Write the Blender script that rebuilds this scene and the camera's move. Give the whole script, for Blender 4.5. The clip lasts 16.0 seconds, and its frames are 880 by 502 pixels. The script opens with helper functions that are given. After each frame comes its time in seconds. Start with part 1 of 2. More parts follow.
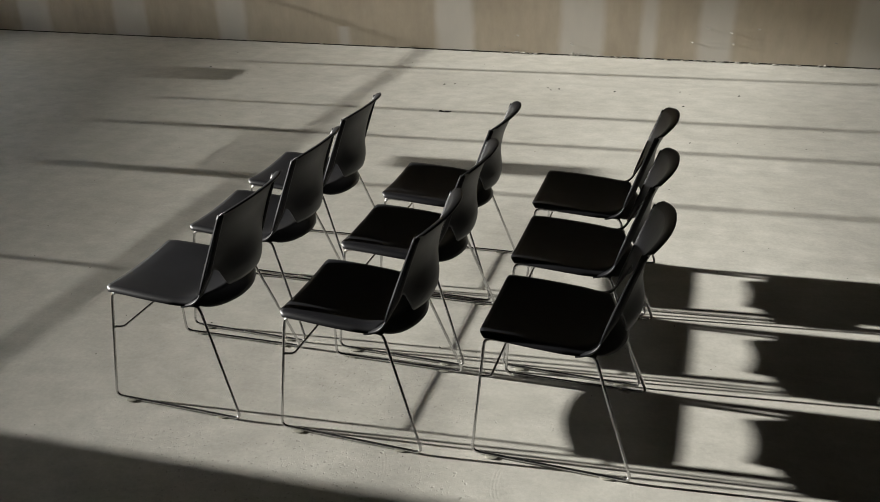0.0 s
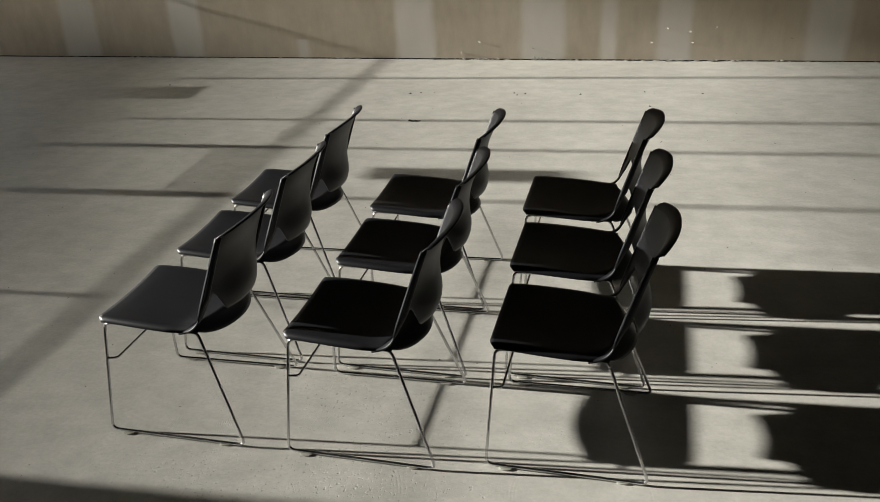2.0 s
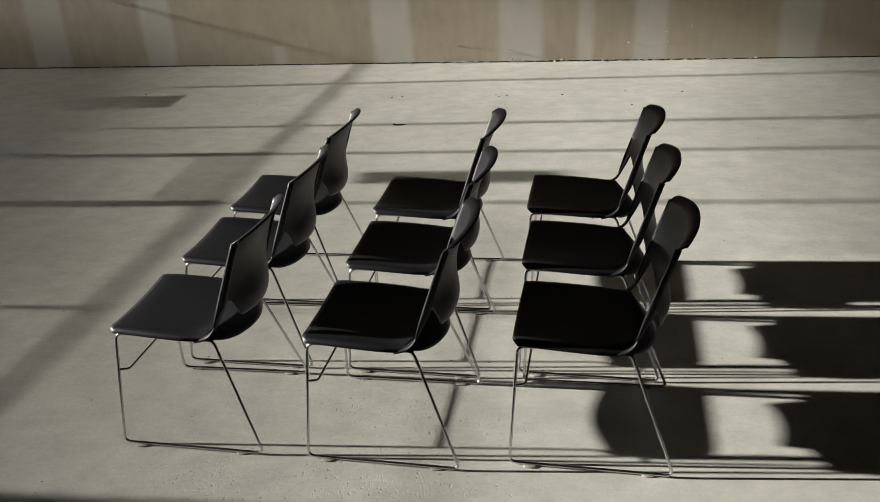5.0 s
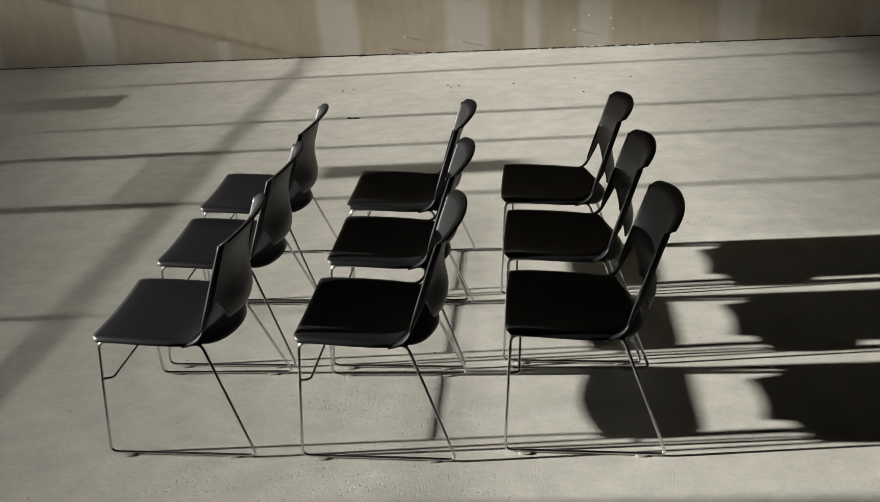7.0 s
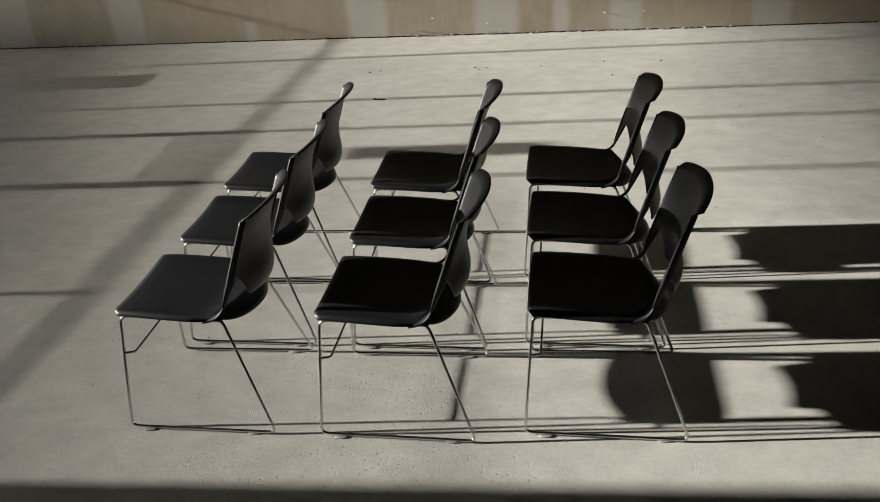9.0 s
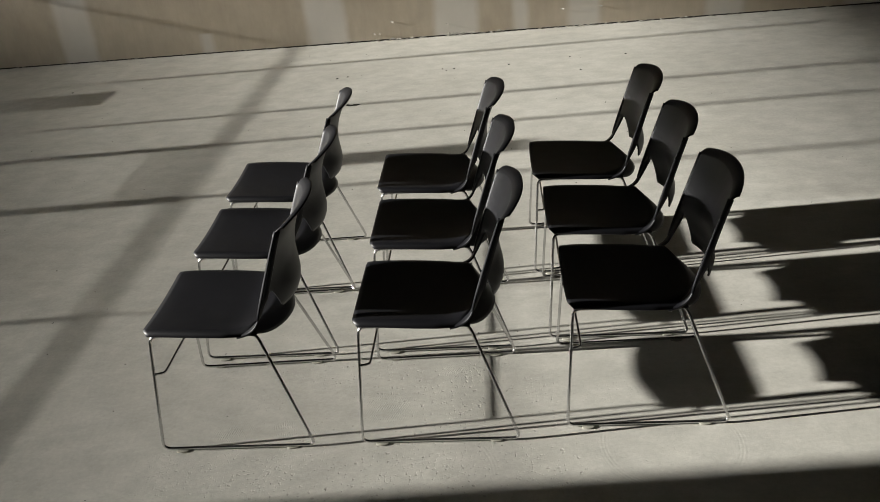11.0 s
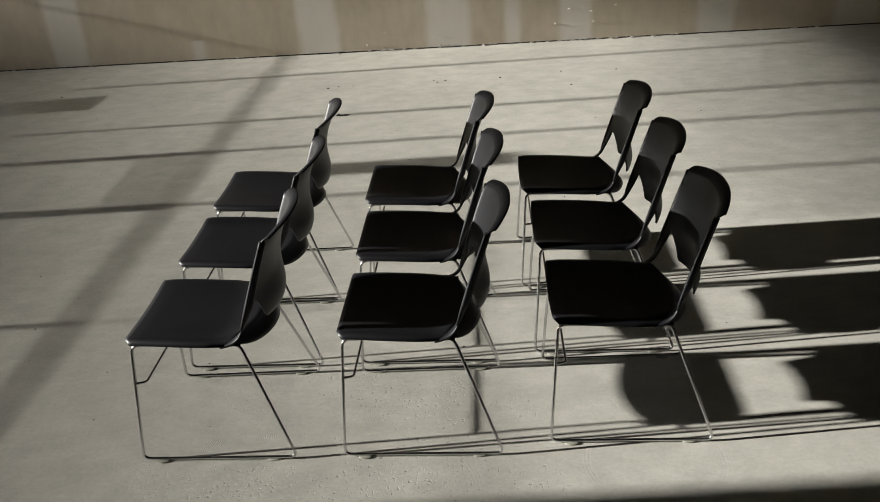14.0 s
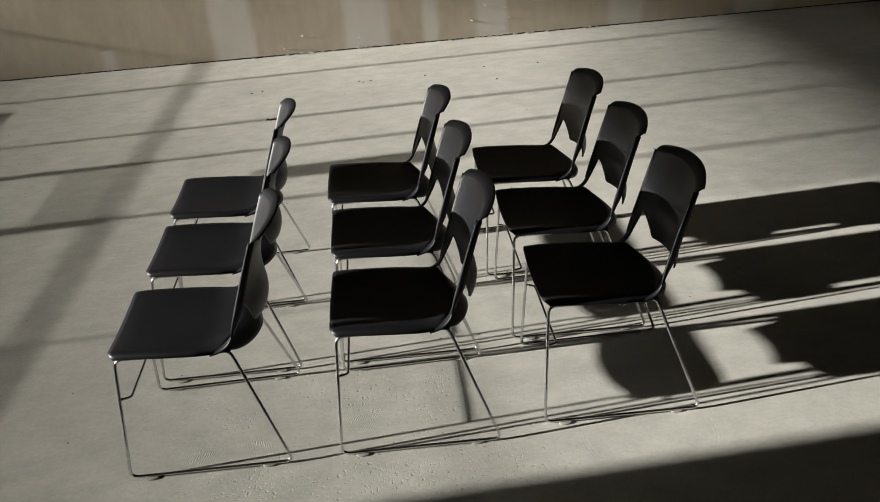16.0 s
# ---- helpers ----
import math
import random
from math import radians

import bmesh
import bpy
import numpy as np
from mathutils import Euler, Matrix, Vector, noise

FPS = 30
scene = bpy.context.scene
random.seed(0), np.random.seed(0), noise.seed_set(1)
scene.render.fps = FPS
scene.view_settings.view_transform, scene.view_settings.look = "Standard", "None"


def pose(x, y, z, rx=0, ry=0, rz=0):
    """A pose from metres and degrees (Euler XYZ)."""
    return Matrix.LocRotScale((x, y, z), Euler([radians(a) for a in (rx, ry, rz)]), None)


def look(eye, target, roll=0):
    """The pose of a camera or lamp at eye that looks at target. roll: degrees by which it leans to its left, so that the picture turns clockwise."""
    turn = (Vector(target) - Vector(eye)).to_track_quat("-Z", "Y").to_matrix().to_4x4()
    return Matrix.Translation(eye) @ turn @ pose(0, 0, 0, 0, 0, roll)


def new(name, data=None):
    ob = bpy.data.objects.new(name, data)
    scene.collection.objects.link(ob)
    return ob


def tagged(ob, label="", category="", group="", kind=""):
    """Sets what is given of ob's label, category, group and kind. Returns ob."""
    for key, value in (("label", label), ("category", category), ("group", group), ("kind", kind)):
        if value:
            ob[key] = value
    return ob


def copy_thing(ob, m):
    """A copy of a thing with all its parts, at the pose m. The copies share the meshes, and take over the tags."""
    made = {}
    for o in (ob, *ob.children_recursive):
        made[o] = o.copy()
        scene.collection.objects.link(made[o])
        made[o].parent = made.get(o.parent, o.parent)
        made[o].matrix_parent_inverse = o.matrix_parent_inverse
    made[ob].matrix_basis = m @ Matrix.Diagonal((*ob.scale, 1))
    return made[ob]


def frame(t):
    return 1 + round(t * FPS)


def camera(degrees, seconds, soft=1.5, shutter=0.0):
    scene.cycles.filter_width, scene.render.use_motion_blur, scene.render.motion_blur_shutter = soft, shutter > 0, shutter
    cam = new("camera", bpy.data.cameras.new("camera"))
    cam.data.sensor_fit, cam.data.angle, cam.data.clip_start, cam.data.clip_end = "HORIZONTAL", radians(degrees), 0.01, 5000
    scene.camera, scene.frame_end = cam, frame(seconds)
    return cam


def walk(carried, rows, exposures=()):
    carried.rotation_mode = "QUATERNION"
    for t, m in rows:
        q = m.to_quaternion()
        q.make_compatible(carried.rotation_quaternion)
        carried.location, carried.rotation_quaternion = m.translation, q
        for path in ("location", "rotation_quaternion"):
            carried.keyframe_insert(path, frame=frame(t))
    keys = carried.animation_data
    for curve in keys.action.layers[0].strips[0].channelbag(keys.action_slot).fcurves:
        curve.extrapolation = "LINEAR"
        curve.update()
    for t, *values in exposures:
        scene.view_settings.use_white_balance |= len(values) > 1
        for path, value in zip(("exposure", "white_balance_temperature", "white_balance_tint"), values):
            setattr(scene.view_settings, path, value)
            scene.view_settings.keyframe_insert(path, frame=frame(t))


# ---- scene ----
cam = camera(54.0, 16.0, soft=0.7)
PATH = [
    (0, (2.062, -2.243, 1.952), (1.51, -0.535, 1.07), -1.7),
    (0.5, (1.948, -2.265, 1.947), (1.439, -0.543, 1.065), -2.1),
    (1, (1.888, -2.274, 1.959), (1.404, -0.545, 1.077), -2.7),
    (1.5, (1.885, -2.263, 1.96), (1.421, -0.527, 1.081), -3.0),
    (2, (1.89, -2.25, 1.959), (1.439, -0.507, 1.088), -3.1),
    (2.5, (1.88, -2.244, 1.963), (1.442, -0.496, 1.095), -3.0),
    (3, (1.886, -2.236, 1.956), (1.455, -0.484, 1.093), -2.9),
    (3.5, (1.901, -2.249, 1.949), (1.465, -0.497, 1.089), -2.8),
    (4, (1.869, -2.261, 1.944), (1.432, -0.509, 1.085), -3.0),
    (6.5, (1.541, -2.317, 1.959), (1.303, -0.539, 1.076), -4.1),
    (7, (1.544, -2.316, 1.966), (1.315, -0.54, 1.075), -4.0),
    (7.5, (1.557, -2.304, 1.962), (1.323, -0.532, 1.066), -4.0),
    (8, (1.582, -2.301, 1.958), (1.326, -0.535, 1.054), -4.2),
    (8.5, (1.583, -2.3, 1.947), (1.308, -0.54, 1.038), -4.0),
    (9, (1.551, -2.297, 1.931), (1.263, -0.543, 1.015), -4.0),
    (11.5, (1.212, -2.331, 1.94), (1.099, -0.557, 1.023), -5.4),
    (12, (1.216, -2.34, 1.946), (1.126, -0.562, 1.034), -4.9),
    (12.5, (1.226, -2.332, 1.944), (1.138, -0.553, 1.034), -4.5),
    (13, (1.23, -2.333, 1.95), (1.136, -0.553, 1.044), -4.3),
    (13.5, (1.234, -2.326, 1.951), (1.127, -0.545, 1.048), -4.1),
    (14, (1.249, -2.308, 1.939), (1.123, -0.525, 1.041), -4.1),
    (14.5, (1.218, -2.306, 1.927), (1.082, -0.523, 1.03), -4.1),
    (15, (1.122, -2.326, 1.93), (0.997, -0.541, 1.035), -4.9),
    (15.5, (1.027, -2.328, 1.919), (1.01, -0.541, 1.02), -5.0),
    (16, (0.963, -2.326, 1.922), (1.064, -0.546, 1.017), -4.5),
]
walk(cam, [(t, look(eye, target, roll)) for t, eye, target, roll in PATH],
     exposures=((0.0, 1.8), (16.0, 1.8)))

# ---------------------------------------------------------------- light
SUN = Vector((1.0, 0.05, -0.264)).normalized()      # the way the sunlight travels
world = bpy.data.worlds.new("world")
scene.world = world
world.use_nodes = True
wn = world.node_tree.nodes
sky = wn.new("ShaderNodeTexSky")
sky.sky_type = "NISHITA"
sky.sun_disc = False
sky.sun_elevation = math.asin(-SUN.z)
sky.sun_rotation = math.atan2(-SUN.x, -SUN.y)
world.node_tree.links.new(sky.outputs[0], wn["Background"].inputs[0])
wn["Background"].inputs[1].default_value = 0.11

sun_data = bpy.data.lights.new("sun", "SUN")
sun_data.energy = 5.0
sun_data.angle = radians(0.62)
sun_data.color = (1.0, 0.96, 0.925)
sun = new("sun", sun_data)
sun.rotation_euler = SUN.to_track_quat("-Z", "Y").to_euler()
sun.location = (-20, -1, 6)


# ---------------------------------------------------------------- materials
def material(name):
    m = bpy.data.materials.new(name)
    m.use_nodes = True
    nt = m.node_tree
    return m, nt, nt.nodes["Principled BSDF"]


def node(nt, kind, **props):
    n = nt.nodes.new("ShaderNode" + kind)
    for k, v in props.items():
        if k in ("inputs",):
            for i, val in v.items():
                n.inputs[i].default_value = val
    return n


def noise_tex(nt, vec, scale, detail=4.0, rough=0.6):
    n = node(nt, "TexNoise", inputs={"Scale": scale, "Detail": detail, "Roughness": rough})
    nt.links.new(vec, n.inputs["Vector"])
    return n.outputs["Fac"]


def ramp(nt, fac, *stops):
    r = node(nt, "ValToRGB")
    e = r.color_ramp.elements
    while len(e) < len(stops):
        e.new(0.5)
    for el, (p, c) in zip(e, stops):
        el.position = p
        el.color = (*c, 1) if len(c) == 3 else c
    nt.links.new(fac, r.inputs[0])
    return r.outputs[0]


def mix(nt, fac, a, b, blend="MIX"):
    n = nt.nodes.new("ShaderNodeMix")
    n.data_type, n.blend_type = "RGBA", blend
    for socket, v in ((n.inputs[0], fac), (n.inputs[6], a), (n.inputs[7], b)):
        if isinstance(v, (int, float)):
            socket.default_value = v
        elif isinstance(v, tuple):
            socket.default_value = (*v, 1)
        else:
            nt.links.new(v, socket)
    return n.outputs[2]


def coords(nt, scale=(1, 1, 1), kind="Object"):
    tc, mp = node(nt, "TexCoord"), node(nt, "Mapping")
    mp.inputs["Scale"].default_value = scale
    nt.links.new(tc.outputs[kind], mp.inputs[0])
    return mp.outputs[0]


def bump(nt, height, strength, distance, under=None):
    b = node(nt, "Bump", inputs={"Strength": strength, "Distance": distance})
    nt.links.new(height, b.inputs["Height"])
    if under is not None:
        nt.links.new(under, b.inputs["Normal"])
    return b.outputs[0]


def g(v):
    return (v, v, v)


def concrete_material():
    m, nt, p = material("concrete")
    v = coords(nt)
    big = ramp(nt, noise_tex(nt, v, 0.9, 5), (0.3, (0.40, 0.385, 0.34)), (0.7, (0.50, 0.485, 0.435)))
    mid = ramp(nt, noise_tex(nt, coords(nt, (1, 1.3, 1)), 6.0, 9, 0.68), (0.3, g(0.80)), (0.68, g(1.05)))
    col = mix(nt, 1.0, big, mid, "MULTIPLY")
    fine = noise_tex(nt, v, 60, 6, 0.7)
    col = mix(nt, 1.0, col, ramp(nt, fine, (0.3, g(0.9)), (0.7, g(1.06))), "MULTIPLY")
    # trowel streaks and pale laitance patches
    streak = noise_tex(nt, coords(nt, (1.4, 3.4, 1)), 3.8, 7, 0.72)
    col = mix(nt, ramp(nt, streak, (0.54, g(0)), (0.74, g(0.30))), col, (0.62, 0.605, 0.56))
    # clustered small pits of uneven outline
    def warped(scale, amount, size):
        n = node(nt, "TexNoise", inputs={"Scale": scale, "Detail": 3.0})
        nt.links.new(v, n.inputs["Vector"])
        w = node(nt, "VectorMath")
        w.operation = "MULTIPLY_ADD"
        w.inputs[1].default_value = (amount,) * 3
        nt.links.new(n.outputs["Color"], w.inputs[0])
        nt.links.new(v, w.inputs[2])
        vo = node(nt, "TexVoronoi", inputs={"Scale": size, "Randomness": 1.0})
        nt.links.new(w.outputs[0], vo.inputs["Vector"])
        sep = node(nt, "SeparateColor")
        nt.links.new(vo.outputs["Color"], sep.inputs[0])
        k = node(nt, "Math")
        k.operation = "MULTIPLY_ADD"
        k.inputs[1].default_value = 0.45
        nt.links.new(sep.outputs[0], k.inputs[0])
        nt.links.new(vo.outputs["Distance"], k.inputs[2])
        return k.outputs[0]

    pits = ramp(nt, warped(70, 0.018, 58), (0.24, g(0)), (0.37, g(1)))
    gate = ramp(nt, noise_tex(nt, v, 1.5, 3), (0.42, g(1)), (0.50, g(0)))
    pits = mix(nt, gate, pits, g(1.0))
    pits2 = ramp(nt, warped(110, 0.012, 100), (0.26, g(0)), (0.40, g(1)))
    gate2 = ramp(nt, noise_tex(nt, v, 3.2, 4), (0.50, g(1)), (0.58, g(0)))
    pits2 = mix(nt, gate2, pits2, g(1.0))
    # the slab is roughest in one broad patch
    gap = node(nt, "VectorMath")
    gap.operation = "DISTANCE"
    gap.inputs[1].default_value = (0.85, 0.05, 0.0)
    nt.links.new(v, gap.inputs[0])
    rough = node(nt, "MapRange", inputs={1: 0.45, 2: 1.05, 3: 0.0, 4: 0.96})
    nt.links.new(gap.outputs["Value"], rough.inputs[0])
    pits = mix(nt, rough.outputs[0], pits, g(1.0))
    pits2 = mix(nt, rough.outputs[0], pits2, g(1.0))
    col = mix(nt, 1.0, col, ramp(nt, pits, (0, g(0.80)), (1, g(1))), "MULTIPLY")
    # dark smears that run along the trowelling
    smear = noise_tex(nt, coords(nt, (1.0, 2.8, 1)), 3.2, 8, 0.74)
    col = mix(nt, ramp(nt, smear, (0.60, g(0)), (0.82, g(0.28))), col, (0.30, 0.29, 0.26))
    nt.links.new(col, p.inputs["Base Color"])
    p.inputs["Roughness"].default_value = 0.62
    p.inputs["Specular IOR Level"].default_value = 0.35
    nrm = bump(nt, noise_tex(nt, v, 1.6, 3), 0.12, 0.02)
    nrm = bump(nt, fine, 0.32, 0.002, nrm)
    nrm = bump(nt, noise_tex(nt, coords(nt, (1, 1.6, 1)), 18, 5, 0.65), 0.2, 0.004, nrm)
    nrm = bump(nt, pits, 0.8, 0.0014, nrm)
    nrm = bump(nt, pits2, 0.9, 0.0011, nrm)
    # patches of hatched trowel scratches
    for (cx, cy), turn, radius in (((0.23, 0.09), 80, 0.085), ((0.42, 0.10), 102, 0.055), ((0.78, 0.20), 68, 0.12), ((1.04, 0.41), 58, 0.09)):
        mp = node(nt, "Mapping")
        mp.vector_type = "TEXTURE"
        mp.inputs["Location"].default_value = (cx, cy, 0)
        mp.inputs["Rotation"].default_value = (0, 0, radians(turn))
        nt.links.new(v, mp.inputs[0])
        wave = node(nt, "TexWave", inputs={"Scale": 40.0, "Distortion": 4.5, "Detail": 4.0, "Detail Scale": 1.2})
        wave.bands_direction = "Y"
        nt.links.new(mp.outputs[0], wave.inputs["Vector"])
        ln = node(nt, "VectorMath")
        ln.operation = "LENGTH"
        nt.links.new(mp.outputs[0], ln.inputs[0])
        near = node(nt, "MapRange", inputs={1: radius * 0.4, 2: radius, 3: 1.0, 4: 0.0})
        nt.links.new(ln.outputs["Value"], near.inputs[0])
        patchy = node(nt, "Math")
        patchy.operation = "MULTIPLY"
        nt.links.new(near.outputs[0], patchy.inputs[0])
        nt.links.new(ramp(nt, noise_tex(nt, v, 28, 3), (0.42, g(0)), (0.6, g(1))), patchy.inputs[1])
        cut = node(nt, "Math")
        cut.operation = "MULTIPLY"
        nt.links.new(wave.outputs["Fac"], cut.inputs[0])
        nt.links.new(patchy.outputs[0], cut.inputs[1])
        nrm = bump(nt, cut.outputs[0], 0.7, 0.0014, nrm)
    for (cx, cy), inner, outer, start in (((0.78, -0.22), 0.36, 0.42, 0.5), ((1.75, -0.05), 0.20, 0.25, 0.2)):
        far = node(nt, "VectorMath")
        far.operation = "DISTANCE"
        far.inputs[1].default_value = (cx, cy, 0.0)
        nt.links.new(v, far.inputs[0])
        ring = node(nt, "Math")
        ring.operation = "SINE"
        freq = node(nt, "Math")
        freq.operation = "MULTIPLY"
        freq.inputs[1].default_value = 520.0
        nt.links.new(far.outputs["Value"], freq.inputs[0])
        nt.links.new(freq.outputs[0], ring.inputs[0])
        band = ramp(nt, far.outputs["Value"], (inner, g(0)), (inner + 0.02, g(1)), (outer - 0.02, g(1)), (outer, g(0)))
        keep = ramp(nt, noise_tex(nt, v, 3.0, 3), (start, g(0)), (start + 0.12, g(1)))
        arcs = mix(nt, 1.0, band, keep, "MULTIPLY")
        arcs = mix(nt, 1.0, arcs, ring.outputs[0], "MULTIPLY")
        nrm = bump(nt, arcs, 0.14, 0.0006, nrm)
    nt.links.new(nrm, p.inputs["Normal"])
    return m


def drywall_material(name, dark, light, joints=()):
    m, nt, p = material(name)
    v = coords(nt)
    col = ramp(nt, noise_tex(nt, v, 1.3, 5), (0.3, dark), (0.7, light))
    col = mix(nt, 1.0, col, ramp(nt, noise_tex(nt, coords(nt, (1, 1, 0.35)), 9, 6), (0.3, g(0.9)), (0.7, g(1.05))), "MULTIPLY")
    # bands of joint compound with feathered edges
    sep = node(nt, "SeparateXYZ")
    nt.links.new(v, sep.inputs[0])
    uneven = noise_tex(nt, coords(nt, (1, 1, 0.4)), 3.5, 5, 0.6)
    for x, w, *top in joints:
        off = node(nt, "Math")
        off.operation = "SUBTRACT"
        off.inputs[1].default_value = x
        nt.links.new(sep.outputs[0], off.inputs[0])
        away = node(nt, "Math")
        away.operation = "ABSOLUTE"
        nt.links.new(off.outputs[0], away.inputs[0])
        edge = node(nt, "Math")
        edge.operation = "MULTIPLY_ADD"
        edge.inputs[1].default_value = 0.09
        nt.links.new(uneven, edge.inputs[0])
        nt.links.new(away.outputs[0], edge.inputs[2])
        coat = node(nt, "MapRange", inputs={1: w / 2, 2: w / 2 + 0.085, 3: 0.55, 4: 0.0})
        coat.interpolation_type = "SMOOTHSTEP"
        nt.links.new(edge.outputs[0], coat.inputs[0])
        cover = coat.outputs[0]
        if top:
            ends = node(nt, "MapRange", inputs={1: top[0] - 0.01, 2: top[0] + 0.01, 3: 1.0, 4: 0.0})
            nt.links.new(sep.outputs[2], ends.inputs[0])
            both = node(nt, "Math")
            both.operation = "MULTIPLY"
            nt.links.new(cover, both.inputs[0])
            nt.links.new(ends.outputs[0], both.inputs[1])
            cover = both.outputs[0]
        col = mix(nt, cover, col, (0.64, 0.635, 0.615))
    nt.links.new(col, p.inputs["Base Color"])
    p.inputs["Roughness"].default_value = 0.85
    p.inputs["Specular IOR Level"].default_value = 0.2
    nt.links.new(bump(nt, noise_tex(nt, v, 90, 4), 0.15, 0.001, bump(nt, noise_tex(nt, v, 3, 3), 0.2, 0.01)), p.inputs["Normal"])
    return m


def plastic_material():
    m, nt, p = material("black_plastic")
    v = coords(nt)
    col = ramp(nt, noise_tex(nt, v, 6, 4), (0.3, (0.0042, 0.0042, 0.0056)), (0.7, (0.0062, 0.0062, 0.0082)))
    nt.links.new(col, p.inputs["Base Color"])
    rough = ramp(nt, noise_tex(nt, v, 9, 5), (0.3, g(0.43)), (0.7, g(0.49)))
    nt.links.new(rough, p.inputs["Roughness"])
    p.inputs["Specular IOR Level"].default_value = 0.34
    nt.links.new(bump(nt, noise_tex(nt, v, 700, 2), 0.12, 0.0004), p.inputs["Normal"])
    return m


def chrome_material():
    m, nt, p = material("chromed_steel")
    v = coords(nt)
    nt.links.new(ramp(nt, noise_tex(nt, v, 14, 4), (0.3, g(0.50)), (0.7, g(0.64))), p.inputs["Base Color"])
    nt.links.new(ramp(nt, noise_tex(nt, v, 30, 4), (0.3, g(0.14)), (0.7, g(0.26))), p.inputs["Roughness"])
    p.inputs["Metallic"].default_value = 1.0
    return m


def simple_material(name, dark, light, rough, scale=8.0, spec=0.4, metal=0.0):
    m, nt, p = material(name)
    v = coords(nt)
    nt.links.new(ramp(nt, noise_tex(nt, v, scale, 5), (0.3, dark), (0.7, light)), p.inputs["Base Color"])
    p.inputs["Roughness"].default_value = rough
    p.inputs["Specular IOR Level"].default_value = spec
    p.inputs["Metallic"].default_value = metal
    nt.links.new(bump(nt, noise_tex(nt, v, scale * 8, 4), 0.2, 0.001), p.inputs["Normal"])
    return m


def pane_material(name, tint):
    m = bpy.data.materials.new(name)
    m.use_nodes = True
    nt = m.node_tree
    nt.nodes.remove(nt.nodes["Principled BSDF"])
    t, gl, mx, fr = (node(nt, k) for k in ("BsdfTransparent", "BsdfGlossy", "MixShader", "Fresnel"))
    t.inputs[0].default_value = (*tint, 1)
    gl.inputs["Roughness"].default_value = 0.02
    nt.links.new(fr.outputs[0], mx.inputs[0])
    nt.links.new(t.outputs[0], mx.inputs[1])
    nt.links.new(gl.outputs[0], mx.inputs[2])
    nt.links.new(mx.outputs[0], nt.nodes["Material Output"].inputs[0])
    return m


CONCRETE = concrete_material()
JOINTS = ((-5.2, 0.40), (-3.95, 0.40), (-2.72, 0.34), (-1.47, 0.13, 0.19), (-0.31, 0.37), (0.90, 0.40), (1.50, 0.14), (2.08, 0.30), (3.35, 0.34), (4.6, 0.38), (5.8, 0.36))   # place and width
DRYWALL = drywall_material("drywall_paper", (0.40, 0.345, 0.272), (0.49, 0.43, 0.345), JOINTS)
PAINT = drywall_material("grey_wall_board", (0.22, 0.215, 0.20), (0.28, 0.27, 0.255))
PLASTIC = plastic_material()
CHROME = chrome_material()
GLIDE = simple_material("clear_nylon", (0.24, 0.235, 0.195), (0.32, 0.31, 0.26), 0.45)
CRUMB = simple_material("plaster_crumbs", (0.26, 0.245, 0.21), (0.42, 0.40, 0.36), 0.9, 20)
GAP = simple_material("dark_gap", (0.015, 0.014, 0.012), (0.03, 0.028, 0.024), 0.95, 20)
BAR = simple_material("dark_aluminium", (0.05, 0.05, 0.05), (0.08, 0.08, 0.08), 0.45, 10, 0.5, 0.6)
EARTH = simple_material("dry_earth", (0.10, 0.09, 0.07), (0.16, 0.14, 0.11), 0.95, 0.3)
CEIL = simple_material("bare_deck", (0.06, 0.058, 0.055), (0.09, 0.087, 0.083), 0.9, 2)
CLEAR = pane_material("clear_glass", (0.96, 0.97, 0.96))


# ---------------------------------------------------------------- mesh helpers
def obj(name, bm, mat, smooth=False):
    me = bpy.data.meshes.new(name)
    bm.normal_update()
    bm.to_mesh(me)
    bm.free()
    me.materials.append(mat)
    if smooth:
        me.shade_smooth()
    return new(name, me)


def part(name, bm, mat, parent, label="", smooth=False):
    ob = obj(name, bm, mat, smooth)
    ob.parent = parent
    return tagged(ob, label)


def box_into(bm, x0, y0, z0, x1, y1, z1, bevel=0.0):
    made = bmesh.ops.create_cube(bm, size=1.0)["verts"]
    for v in made:
        v.co = Vector(((x0 + x1) / 2 + v.co.x * (x1 - x0), (y0 + y1) / 2 + v.co.y * (y1 - y0), (z0 + z1) / 2 + v.co.z * (z1 - z0)))
    if bevel:
        edges = list({e for v in made for e in v.link_edges})
        bmesh.ops.bevel(bm, geom=edges, offset=bevel, segments=2, affect="EDGES", profile=0.5)
    return bm


def box(x0, y0, z0, x1, y1, z1, bevel=0.0):
    return box_into(bmesh.new(), x0, y0, z0, x1, y1, z1, bevel)


def rounded(points, radius, steps=6, closed=False):
    """A polyline whose corners are turned into arcs."""
    pts = [Vector(p) for p in points]
    out = []
    n = len(pts)
    for i, p in enumerate(pts):
        if not closed and i in (0, n - 1):
            out.append(p)
            continue
        a, b = pts[i - 1], pts[(i + 1) % n]
        da, db = a - p, b - p
        r = min(radius, da.length * 0.45, db.length * 0.45)
        s, e = p + da.normalized() * r, p + db.normalized() * r
        for k in range(steps + 1):
            t = k / steps
            out.append(s * (1 - t) ** 2 + p * 2 * t * (1 - t) + e * t * t)
    return out


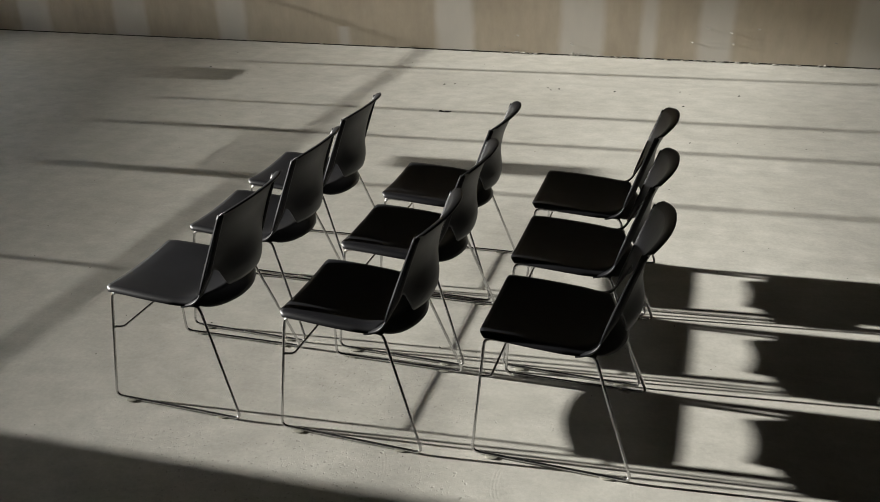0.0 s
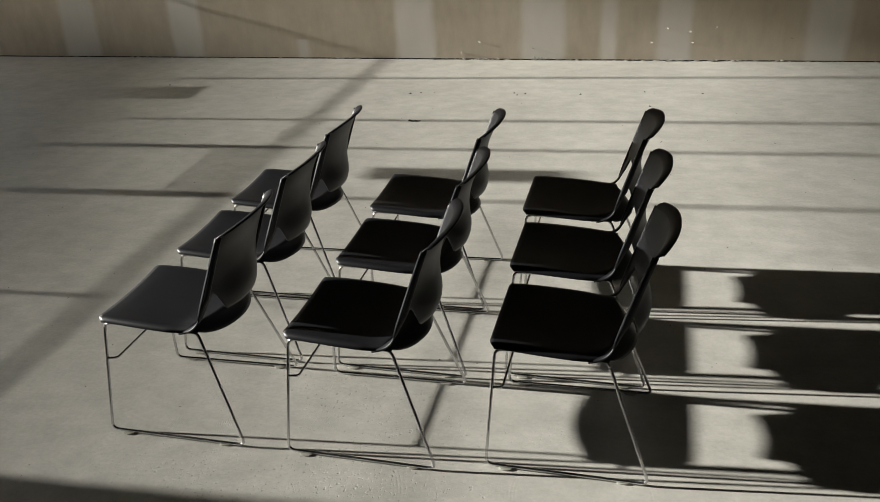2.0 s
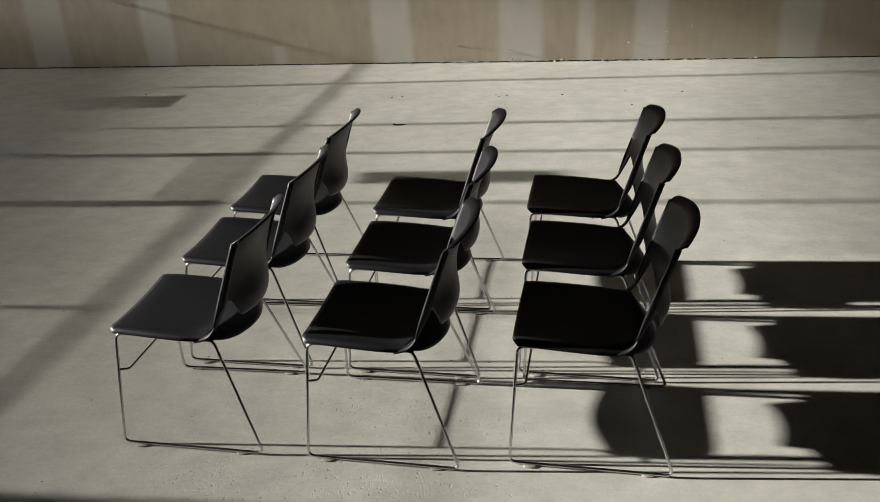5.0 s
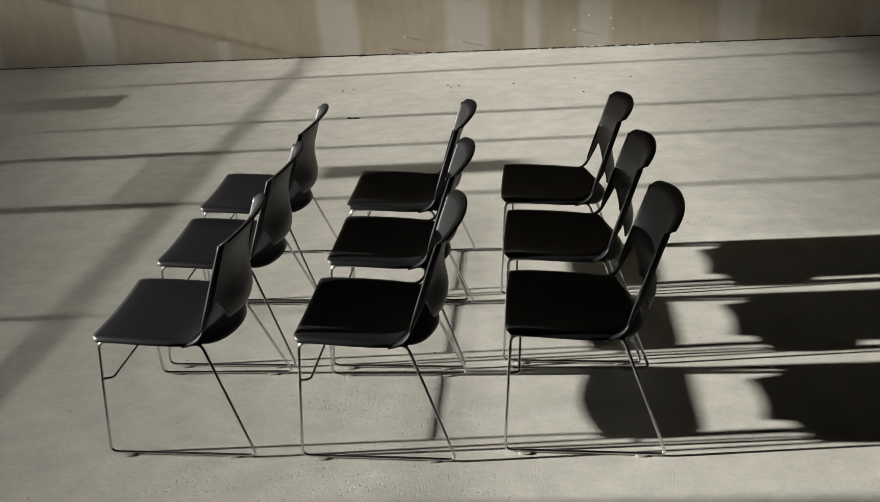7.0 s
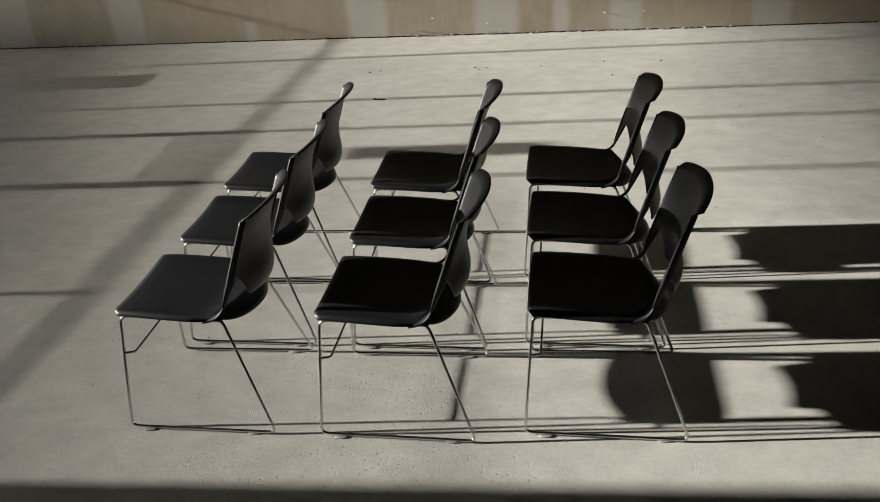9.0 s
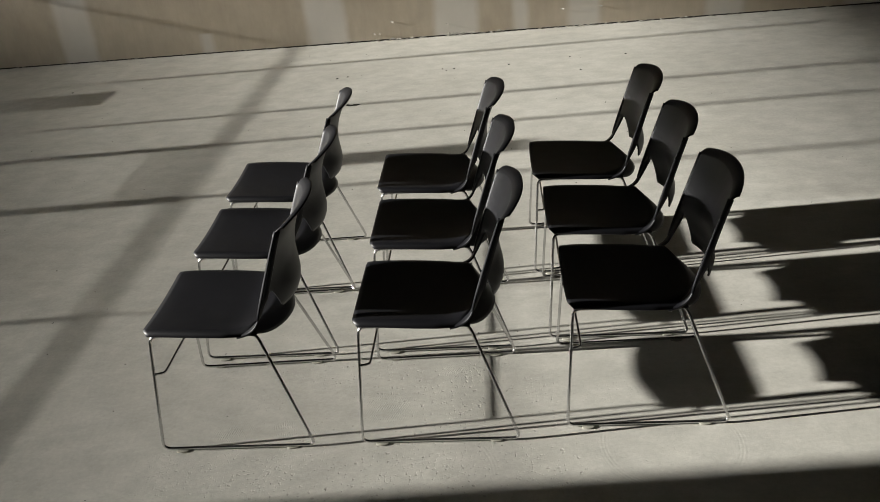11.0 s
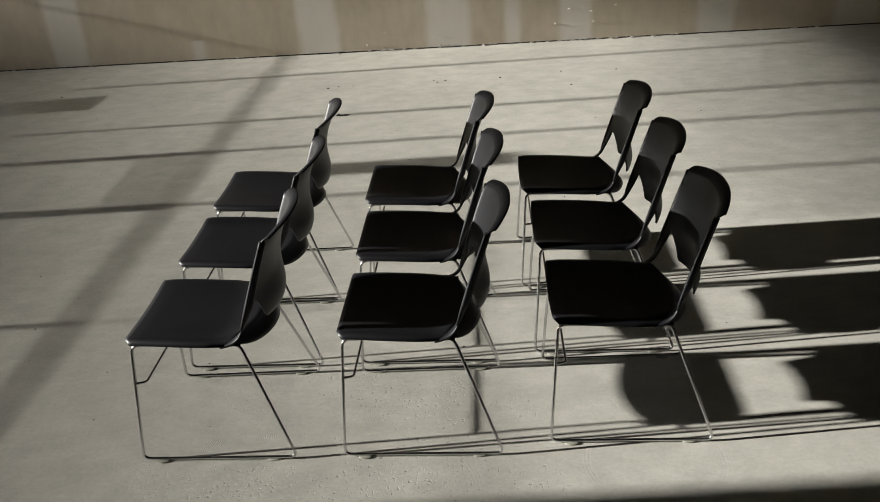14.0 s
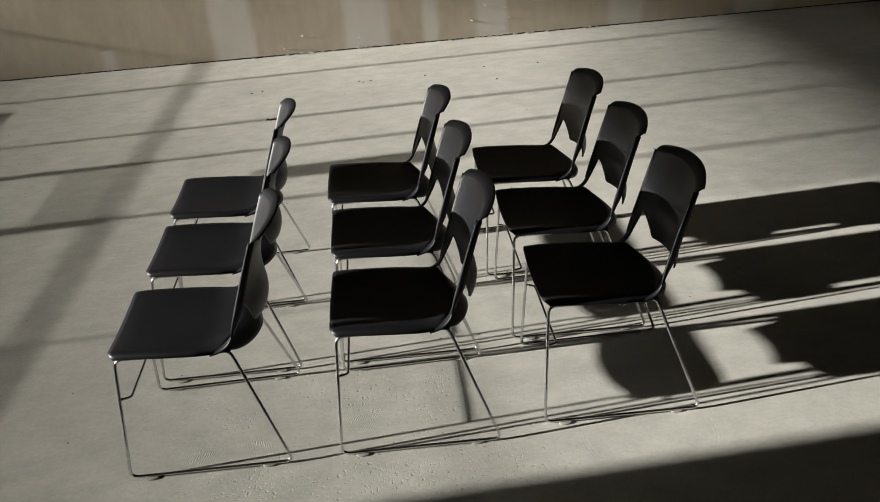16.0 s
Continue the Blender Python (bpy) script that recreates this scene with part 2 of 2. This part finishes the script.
def tube_into(bm, pts, r, sides=10, closed=False):
    rings = []
    n = len(pts)
    up = None
    for i, p in enumerate(pts):
        if closed:
            d = pts[(i + 1) % n] - pts[i - 1]
        else:
            d = pts[min(i + 1, n - 1)] - pts[max(i - 1, 0)]
        d.normalize()
        if up is None:
            up = Vector((0, 1, 0)) if abs(d.y) < 0.9 else Vector((1, 0, 0))
        up = (up - d * up.dot(d)).normalized()
        side = d.cross(up)
        rings.append([bm.verts.new(p + up * (r * math.cos(a)) + side * (r * math.sin(a)))
                      for a in (2 * math.pi * k / sides for k in range(sides))])
    for i in range(n if closed else n - 1):
        a, b = rings[i], rings[(i + 1) % n]
        for k in range(sides):
            bm.faces.new((a[k], b[k], b[(k + 1) % sides], a[(k + 1) % sides]))
    if not closed:
        bm.faces.new(rings[0][::-1])
        bm.faces.new(rings[-1])
    bmesh.ops.recalc_face_normals(bm, faces=bm.faces)
    return bm


def smooth_table(table, t):
    """Catmull-Rom through the rows of (t, value)."""
    ts = [r[0] for r in table]
    vs = [r[1] for r in table]
    i = max(0, min(len(ts) - 2, next((k for k in range(len(ts) - 1) if t <= ts[k + 1]), len(ts) - 2)))
    t0, t1 = ts[i], ts[i + 1]
    f = min(1.0, max(0.0, (t - t0) / (t1 - t0)))
    m0 = (vs[i + 1] - vs[i - 1]) / (ts[i + 1] - ts[i - 1]) if i > 0 else (vs[1] - vs[0]) / (ts[1] - ts[0])
    m1 = (vs[i + 2] - vs[i]) / (ts[i + 2] - ts[i]) if i + 2 < len(ts) else (vs[i + 1] - vs[i]) / (t1 - t0)
    h = t1 - t0
    return ((2 * f ** 3 - 3 * f * f + 1) * vs[i] + (f ** 3 - 2 * f * f + f) * h * m0
            + (3 * f * f - 2 * f ** 3) * vs[i + 1] + (f ** 3 - f * f) * h * m1)


# ---------------------------------------------------------------- the room
WALL_Y, WIN_X, EAST_X, SOUTH_Y, CEIL_Z = 5.78, -6.0, 7.0, -6.0, 3.3

tagged(obj("floor", box(WIN_X - 0.3, SOUTH_Y - 0.2, -0.15, EAST_X + 0.2, WALL_Y + 0.2, 0.0), CONCRETE),
       "bare pale grey concrete floor with pits and trowel marks", "floor", kind="structure")
tagged(obj("ground", box(-900, -900, -0.9, 900, 900, -0.5), EARTH), "dry bare earth outside the building", "ground", kind="structure")
tagged(obj("ceiling", box(WIN_X - 0.3, SOUTH_Y - 0.2, CEIL_Z, EAST_X + 0.2, WALL_Y + 0.2, CEIL_Z + 0.15), CEIL),
       "dark unfinished ceiling deck", "ceiling", kind="structure")
wall_north = tagged(obj("wall_north", box(WIN_X, WALL_Y, 0.012, EAST_X, WALL_Y + 0.15, CEIL_Z), DRYWALL),
                    "unpainted tan drywall with taped vertical joints", "wall", kind="structure")
tagged(obj("wall_east", box(EAST_X, SOUTH_Y, 0, EAST_X + 0.15, WALL_Y + 0.15, CEIL_Z), PAINT), "plain grey board wall", "wall", kind="structure")
tagged(obj("wall_south", box(WIN_X, SOUTH_Y - 0.15, 0, EAST_X, SOUTH_Y, CEIL_Z), PAINT), "plain grey board wall", "wall", kind="structure")
tagged(obj("baseboard_gap", box(WIN_X, WALL_Y + 0.004, 0.0, EAST_X, WALL_Y + 0.14, 0.012), GAP),
       "dark gap under the drywall", "gap", kind="structure")


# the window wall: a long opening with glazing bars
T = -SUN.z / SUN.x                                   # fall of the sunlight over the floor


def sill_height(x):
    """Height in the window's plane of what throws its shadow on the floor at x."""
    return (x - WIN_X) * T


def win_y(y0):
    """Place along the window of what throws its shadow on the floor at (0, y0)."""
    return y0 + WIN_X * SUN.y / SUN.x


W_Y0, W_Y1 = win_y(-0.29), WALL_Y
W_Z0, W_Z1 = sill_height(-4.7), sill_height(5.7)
bm = bmesh.new()
box_into(bm, WIN_X - 0.25, SOUTH_Y - 0.15, 0, WIN_X, W_Y0, CEIL_Z)
box_into(bm, WIN_X - 0.25, W_Y0, 0, WIN_X, W_Y1, W_Z0)
box_into(bm, WIN_X - 0.25, W_Y0, W_Z1, WIN_X, WALL_Y + 0.15, CEIL_Z)
tagged(obj("wall_west", bm, PAINT), "grey board wall with a long window opening", "wall", kind="structure")

window = tagged(new("window_1"), "long window with dark aluminium glazing bars", "window", kind="structure")
Z1, Z2 = sill_height(-0.52), sill_height(1.266)
for z0, z1 in ((W_Z0, Z1), (Z1, Z2), (Z2, W_Z1)):
    part("pane", box(WIN_X - 0.10, W_Y0, z0, WIN_X - 0.094, W_Y1, z1), CLEAR, window)
for z, h, y1 in (*((Z1 + 0.010 * k, 0.0036, W_Y1) for k in range(-2, 3)), (Z2, 0.008, win_y(2.2))):
    part("transom", box(WIN_X - 0.092, W_Y0, z - h / 2, WIN_X - 0.088, y1, z + h / 2), BAR, window)
for y0, low, high in ((0.99, 0.03, 0.010), (2.30, 0.10, 0.030), (3.20, 0.08, 0.032), (3.85, 0.03, 0.034), (5.09, 0.035, 0.034)):
    y = win_y(y0)
    part("mullion", box(WIN_X - 0.125, y - high / 2, Z1, WIN_X - 0.065, y + high / 2, W_Z1), BAR, window)
    part("mullion", box(WIN_X - 0.130, y - low / 2, W_Z0, WIN_X - 0.060, y + low / 2, Z1), BAR, window)
# unseen slats added for two half-dark floor patches: under the middle bar, over it
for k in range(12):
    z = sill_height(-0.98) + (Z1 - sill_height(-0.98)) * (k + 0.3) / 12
    part("shade_slat", box(WIN_X - 0.076, win_y(2.36), z, WIN_X - 0.073, win_y(3.15), z + 0.0036), BAR, window)
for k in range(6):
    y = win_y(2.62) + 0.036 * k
    part("shade_slat", box(WIN_X - 0.076, y, sill_height(0.25), WIN_X - 0.070, y + 0.030, sill_height(1.55)), BAR, window)
# unseen slats added under the head fade the sun, closing upwards, lower further north
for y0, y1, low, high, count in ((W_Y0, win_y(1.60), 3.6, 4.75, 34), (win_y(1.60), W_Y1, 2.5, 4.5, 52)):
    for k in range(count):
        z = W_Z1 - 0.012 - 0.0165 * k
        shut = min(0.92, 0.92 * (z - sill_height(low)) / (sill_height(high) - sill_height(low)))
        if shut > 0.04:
            part("shade_slat", box(WIN_X - 0.076, y0, z, WIN_X - 0.073, y1, z + 0.0165 * shut), BAR, window)
tagged(obj("storage_box", box(WIN_X - 0.22, win_y(4.42), W_Z0, WIN_X - 0.13, win_y(4.80), sill_height(-1.78), 0.004), BAR), "dark box standing on the window sill", "box")


# far outside: an unseen block added to hide the low sun and darken the floor's left
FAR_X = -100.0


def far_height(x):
    """Height at FAR_X of what shades the floor about x."""
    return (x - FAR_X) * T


def blocker_height(y):
    """The sun blocker's top falls gently towards the north."""
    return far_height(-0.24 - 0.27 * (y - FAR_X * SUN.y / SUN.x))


far_sun_blocker = tagged(new("far_sun_blocker"), "unseen far block with a gently pitched top, added to shade the floor", "building")
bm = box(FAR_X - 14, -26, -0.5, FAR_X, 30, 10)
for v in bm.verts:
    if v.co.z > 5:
        v.co.z = blocker_height(v.co.y) - 0.3
part("wall", bm, PAINT, far_sun_blocker)
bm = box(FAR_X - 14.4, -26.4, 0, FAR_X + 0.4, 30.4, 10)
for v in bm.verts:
    v.co.z = blocker_height(v.co.y) - (0.0 if v.co.z > 5 else 0.3)
part("blocker_top", bm, BAR, far_sun_blocker)


# ---------------------------------------------------------------- the chairs
# Local axes: x from the front feet to the rear, y across, z up.
EDGE = ((0.435, 0.402), (0.50, 0.418), (0.55, 0.433), (0.62, 0.457), (0.70, 0.485), (0.787, 0.517), (0.82, 0.528))   # height, x of the side edge
HALF = ((0.435, 0.212), (0.55, 0.205), (0.70, 0.202), (0.787, 0.203), (0.82, 0.203))
SAG = ((0.435, 0.080), (0.47, 0.087), (0.495, 0.093), (0.52, 0.092), (0.545, 0.084), (0.575, 0.068),
       (0.61, 0.051), (0.65, 0.040), (0.70, 0.034), (0.76, 0.038), (0.82, 0.044))


def back_point(v, z):
    a = abs(v)
    return Vector((smooth_table(EDGE, z) + smooth_table(SAG, z) * (1 - a ** 2.2), v * smooth_table(HALF, z), z))


def seat_mesh():
    bm = bmesh.new()
    nu, nv, ns = 24, 26, 5
    rows = []
    for j in range(nv + 1):
        v = -1 + 2 * j / nv
        a = abs(v)
        s = max(0.0, 1 - (a / 0.93) ** 2)
        rear = 0.382 + 0.050 * s
        front = 0.018 + 0.018 * max(0.0, (a - 0.86) / 0.14) ** 2 - 0.006 * (1 - a * a)
        row = []
        for i in range(nu + 1):
            u = i / nu
            x = front + (rear - front) * u
            half = 0.222 + 0.006 * math.sin(math.pi * u) - 0.008 * max(0.0, u - 0.75) / 0.25
            z = 0.458 - 0.016 * min(1.0, max(0.0, (x - 0.06) / 0.28)) ** 1.2
            z += 0.009 * a * a * (1 - 0.5 * u) - 0.006 * (1 - a * a)
            z -= 0.004 * max(0.0, (0.060 - x) / 0.060) ** 2 + 0.002 * (1 - a * a) * max(0.0, (0.07 - x) / 0.07)
            z -= 0.016 * max(0.0, (a - 0.90) / 0.10) ** 2
            if a < 0.93:
                w = max(0.0, (x - 0.29) / (rear - 0.29)) ** 2 * min(1.0, (0.93 - a) / 0.12)
                z = z * (1 - w) + 0.264 * (2.12 - rear) * w
            row.append(bm.verts.new((x, v * half, z)))
        # the rear turns over a crest and falls away to a lower rim
        crest = row[-1].co.copy()
        rim = Vector((0.404 + 0.080 * s, crest.y * (1.0 - 0.02 * s), 0.399 + 0.033 * (1 - s) ** 3))
        for i in range(1, ns + 1):
            f = i / ns
            p = crest.lerp(rim, f)
            p.x += 0.003 * s * math.sin(math.pi * f)
            p.z += 0.003 * s * math.sin(math.pi * f)
            row.append(bm.verts.new(p))
        rows.append(row)
    for j in range(nv):
        for i in range(nu + ns):
            bm.faces.new((rows[j][i], rows[j][i + 1], rows[j + 1][i + 1], rows[j + 1][i]))
    bmesh.ops.recalc_face_normals(bm, faces=bm.faces)
    if sum(f.normal.z for f in bm.faces) < 0:
        bmesh.ops.reverse_faces(bm, faces=bm.faces)
    bmesh.ops.solidify(bm, geom=bm.faces[:], thickness=0.006)
    bmesh.ops.recalc_face_normals(bm, faces=bm.faces)
    return bm


def back_bottom(a):
    """Lower edge of the back panel; a: 0 at the middle, 1 at the sides."""
    if a <= 0.58:
        return 0.486
    if a <= 0.80:
        return 0.486 + 0.076 * ((a - 0.58) / 0.22) ** 1.1
    return 0.562 + 0.006 * min(1.0, (a - 0.80) / 0.06)


def back_mesh():
    bm = bmesh.new()
    n = 22
    vs = [-0.86 + 1.72 * k / 40 for k in range(41)]
    cols = []

    def column(v, low):
        col = []
        top = 0.776 + 0.022 * (1 - abs(v) ** 2.2)
        for k in range(n + 1):
            col.append(bm.verts.new(back_point(v, low + (top - low) * k / n)))
        # the top flares up and backwards into a thin lip
        p = col[-1].co.copy()
        for dx, dz in ((0.001, 0.0015), (0.007, 0.008), (0.013, 0.0135), (0.021, 0.018), (0.029, 0.0205), (0.036, 0.021)):
            col.append(bm.verts.new(p + Vector((dx, 0, dz))))
        return col

    for v in vs:
        cols.append(column(v, back_bottom(abs(v))))
    for a, b in zip(cols, cols[1:]):
        for p, q, r, s in zip(a, b, b[1:], a[1:]):
            bm.faces.new((p, q, r, s))
    # the two uprights, from the lip down to the seat, with a flange turned to the rear
    for sgn in (-1, 1):
        near = cols[0] if sgn < 0 else cols[-1]
        strip = [near]
        for a in (0.90, 0.93, 0.97, 1.0):
            strip.append(column(sgn * a, back_bottom(0.86)))
        for a, b in zip(strip, strip[1:]):
            for p, q, r, s in zip(a, b, b[1:], a[1:]):
                bm.faces.new((p, q, r, s) if sgn > 0 else (q, p, s, r))
        low = [c[0] for c in strip]
        z0, z1, x1 = back_bottom(0.86), 0.478, smooth_table(EDGE, 0.478)
        for k in range(1, 15):
            nxt = []
            for a in (0.86, 0.90, 0.93, 0.97, 1.0):
                if k <= 6:
                    z = z0 + (z1 - z0) * k / 6
                    q = back_point(sgn * a, z)
                    e = smooth_table(EDGE, z)
                    q.x = e + (q.x - e) * (z - z1) / (z0 - z1)
                else:
                    f = (k - 6) / 8
                    q = Vector((x1 * (1 - f) ** 2 + 0.394 * 2 * f * (1 - f) + 0.338 * f * f, sgn * a * (0.210 + 0.013 * f),
                                z1 * (1 - f) ** 2 + 0.4385 * 2 * f * (1 - f) + 0.4395 * f * f
                                - 0.013 * f * max(0.0, (a - 0.88) / 0.12) ** 2))
                nxt.append(bm.verts.new(q))
            for i in range(4):
                bm.faces.new((low[i], low[i + 1], nxt[i + 1], nxt[i]))
            low = nxt
    bmesh.ops.recalc_face_normals(bm, faces=bm.faces)
    mid = min(bm.faces, key=lambda f: (f.calc_center_median() - Vector((0.56, 0, 0.68))).length)
    if mid.normal.x > 0:
        bmesh.ops.reverse_faces(bm, faces=bm.faces)
    bmesh.ops.solidify(bm, geom=bm.faces[:], thickness=0.006)
    # side flanges
    for sgn in (-1, 1):
        prev = None
        for k in range(15):
            z = 0.478 + (0.785 - 0.478) * k / 14
            x = smooth_table(EDGE, z)
            y = sgn * (smooth_table(HALF, z) - 0.001)
            d = 0.006 + 0.019 * min(1.0, k / 4) - 0.008 * k / 14
            ring = [bm.verts.new((x - 0.002, y + sgn * 0.003, z)), bm.verts.new((x + d, y - sgn * 0.004, z - d * 0.35)),
                    bm.verts.new((x + d, y - sgn * 0.010, z - d * 0.35)), bm.verts.new((x - 0.002, y - sgn * 0.006, z))]
            if prev:
                for i in range(4):
                    bm.faces.new((prev[i], prev[(i + 1) % 4], ring[(i + 1) % 4], ring[i]))
            else:
                bm.faces.new(ring)
            prev = ring
        bm.faces.new(prev)
    for v in bm.verts:
        v.co.y += 0.10 * max(0.0, v.co.z - 0.45)
    bmesh.ops.recalc_face_normals(bm, faces=bm.faces)
    return bm


WIRE = 0.0055


def side_loop(sgn):
    """One sled side: front leg, runner, rear leg and the rail under the seat."""
    front, rear, y1 = sgn * 0.248, sgn * 0.257, sgn * 0.196 + 0.008
    pts = [(0.034, y1, 0.436), (0.004, front, WIRE + 0.003), (0.548, rear, WIRE + 0.003), (0.398, y1, 0.428)]
    return tube_into(bmesh.new(), rounded(pts, 0.028, 6, True), WIRE, 10, True)


def crossbar():
    x0, x1, z, a, b = 0.0234, 0.058, 0.293, -0.209, 0.2195
    pts = rounded([(x0, a, z + 0.004), (x1, a + 0.014, z), (x1, b - 0.014, z), (x0, b, z + 0.004)], 0.014, 5)
    return tube_into(bmesh.new(), pts, 0.0045, 8)


def glide(x, sgn):
    """A flat oval foot plate with a rounded rim, clipped round the runner."""
    bm = bmesh.new()
    rings = []
    for k, z in ((0.92, 0.0), (1.0, 0.001), (1.0, 0.003), (0.94, 0.0045), (0.82, 0.005)):
        ring = []
        for i in range(20):
            a = 2 * math.pi * i / 20
            c, q = math.cos(a), math.sin(a)
            ring.append(bm.verts.new((x + 0.023 * k * math.copysign(abs(c) ** 0.8, c), sgn * 0.254 - 0.002 + 0.0105 * k * q, z)))
        rings.append(ring)
    for a, b in zip(rings, rings[1:]):
        for i in range(20):
            bm.faces.new((a[i], a[(i + 1) % 20], b[(i + 1) % 20], b[i]))
    bm.faces.new(rings[0][::-1])
    bm.faces.new(rings[-1])
    return bm


def stacking_chair():
    ch = tagged(new("stacking_chair"), "black plastic stacking chair on a chromed wire sled base", "chair", "chairs in three rows")
    seat = part("seat", seat_mesh(), PLASTIC, ch, "smooth black plastic seat pan", True)
    back = part("backrest", back_mesh(), PLASTIC, ch, "curved black plastic back with a rolled top edge", True)
    seat.location.y = back.location.y = 0.012
    part("crossbar", crossbar(), CHROME, ch, "", True)
    for sgn in (-1, 1):
        loop = part("sled_side", side_loop(sgn), CHROME, ch, "bent chromed steel wire side", True)
        for x in (0.075, 0.468):
            part("glide", glide(x, sgn), GLIDE, loop, "clear nylon floor glide", True)
    return ch


# front-left foot of each chair and its turn
CHAIRS = (
    (-0.002, 0.002, 0.0), (0.706, -0.002, -0.4), (1.412, 0.042, -0.4),
    (0.003, 0.559, 0.0), (0.701, 0.552, 0.0), (1.390, 0.592, -0.4),
    (-0.008, 1.092, 0.0), (0.675, 1.088, 0.0), (1.362, 1.133, 0.0),
)
first = stacking_chair()
for n, (x, y, turn) in enumerate(CHAIRS):
    m = pose(x, y, 0, 0, 0, turn) @ pose(0, 0.255, 0)
    if n == 0:
        first.matrix_basis = m
    else:
        copy_thing(first, m)


# ---------------------------------------------------------------- crumbs and scars
rng = random.Random(7)


def chip_into(bm, x, y, z, sx, sy, sz, turn):
    """A small broken piece: a squashed six-cornered lump."""
    m = Matrix.Translation((x, y, z)) @ Matrix.Rotation(turn, 4, "Z")
    ring = [bm.verts.new(m @ Vector((sx * math.cos(a) * rng.uniform(0.6, 1.1), sy * math.sin(a) * rng.uniform(0.6, 1.1), 0)))
            for a in (k * math.pi / 3 for k in range(6))]
    top = bm.verts.new(m @ Vector((rng.uniform(-0.3, 0.3) * sx, rng.uniform(-0.3, 0.3) * sy, sz)))
    for k in range(6):
        bm.faces.new((ring[k], ring[(k + 1) % 6], top))
    bm.faces.new(ring[::-1])


# broken plaster along the foot of the drywall, thickest where the board was cut roughly
bm = bmesh.new()
for n in range(620):
    x = rng.uniform(-4.5, 5.5)
    rough = 1.0 if 0.1 < x < 3.4 else 0.4
    if rng.random() > rough:
        continue
    r = rng.uniform(0.004, 0.013)
    chip_into(bm, x, WALL_Y - rng.uniform(-0.002, 0.022) , rng.choice((0.0, 0.0, 0.006, 0.012)), r * rng.uniform(1, 2.6), r, r * rng.uniform(0.3, 0.9), rng.uniform(-0.5, 0.5))
for x, h in ((0.85, 0.055), (0.90, 0.035), (0.97, 0.03), (1.05, 0.02), (1.28, 0.03), (-0.14, 0.03), (-0.05, 0.022), (0.30, 0.022)):
    for k in range(5):
        chip_into(bm, x + rng.uniform(-0.025, 0.025), WALL_Y - 0.004, 0.012, rng.uniform(0.008, 0.018), 0.006, h * rng.uniform(0.3, 0.6), 0)
tagged(obj("plaster_crumbs", bm, CRUMB), "broken plaster crumbs along the foot of the drywall", "debris", kind="stuff")

bm = bmesh.new()
for n in range(150):
    x, y = rng.uniform(-2.5, 3.2), rng.uniform(-0.3, 5.6)
    r = rng.uniform(0.0015, 0.0042)
    chip_into(bm, x, y, 0.0, r * rng.uniform(1, 2.2), r, r * 0.8, rng.uniform(0, 3.1))
for x, y in ((0.806, 4.655), (0.839, 4.60), (0.90, 4.64), (1.853, 4.746), (-0.063, 4.592), (0.02, 4.62), (-2.386, 4.745), (1.35, 4.65), (2.3, 4.72), (1.9, 4.35)):
    chip_into(bm, x, y, 0.0, rng.uniform(0.010, 0.018), 0.009, 0.007, rng.uniform(0, 1))
tagged(obj("floor_grit", bm, GAP), "dark grit and specks scattered over the concrete floor", "debris", kind="stuff")

bm = bmesh.new()
for k in range(4):
    chip_into(bm, 0.166 + 0.02 * k - 0.03, 3.847 + rng.uniform(-0.01, 0.01), 0.0, 0.028, 0.013, 0.012 - 0.002 * k, 0.2 * k)
tagged(obj("mortar_lump", bm, GAP), "dark lump of dried mortar on the concrete floor", "debris")


def paper_tear(x, z, length, turn):
    """A curled sliver of torn facing paper on the drywall."""
    bm = bmesh.new()
    rows = []
    for k in range(6):
        u = k / 5
        w = 0.0055 * math.sin(math.pi * (0.1 + 0.85 * u))
        out = 0.002 + 0.010 * u * u
        rows.append([bm.verts.new((u * length * 0.6, -out, -w)), bm.verts.new((u * length * 0.6, -out - 0.001, w)), bm.verts.new((u * length * 0.6, -out + 0.0015, w)), bm.verts.new((u * length * 0.6, -out + 0.002, -w))])
    for a, b in zip(rows, rows[1:]):
        for i in range(4):
            bm.faces.new((a[i], a[(i + 1) % 4], b[(i + 1) % 4], b[i]))
    bm.faces.new(rows[0][::-1])
    bm.faces.new(rows[-1])
    bmesh.ops.recalc_face_normals(bm, faces=bm.faces)
    bmesh.ops.transform(bm, matrix=Matrix.Translation((x, WALL_Y, z)) @ Matrix.Rotation(radians(turn), 4, "Y"), verts=bm.verts)
    ob = obj("paper_tear", bm, CRUMB)
    ob.parent = wall_north
    return ob


for x, z, length, turn in ((0.29, 0.172, 0.05, 12), (0.80, 0.115, 0.06, 18), (1.87, 0.172, 0.05, 10), (2.22, 0.172, 0.05, 8), (2.0, 0.30, 0.045, 14), (2.2, 0.27, 0.05, 20),
                           (2.42, 0.30, 0.045, -12), (0.12, 0.075, 0.035, 40), (0.17, 0.06, 0.03, -20), (3.05, 0.21, 0.05, 10)):
    paper_tear(x, z, length, turn)
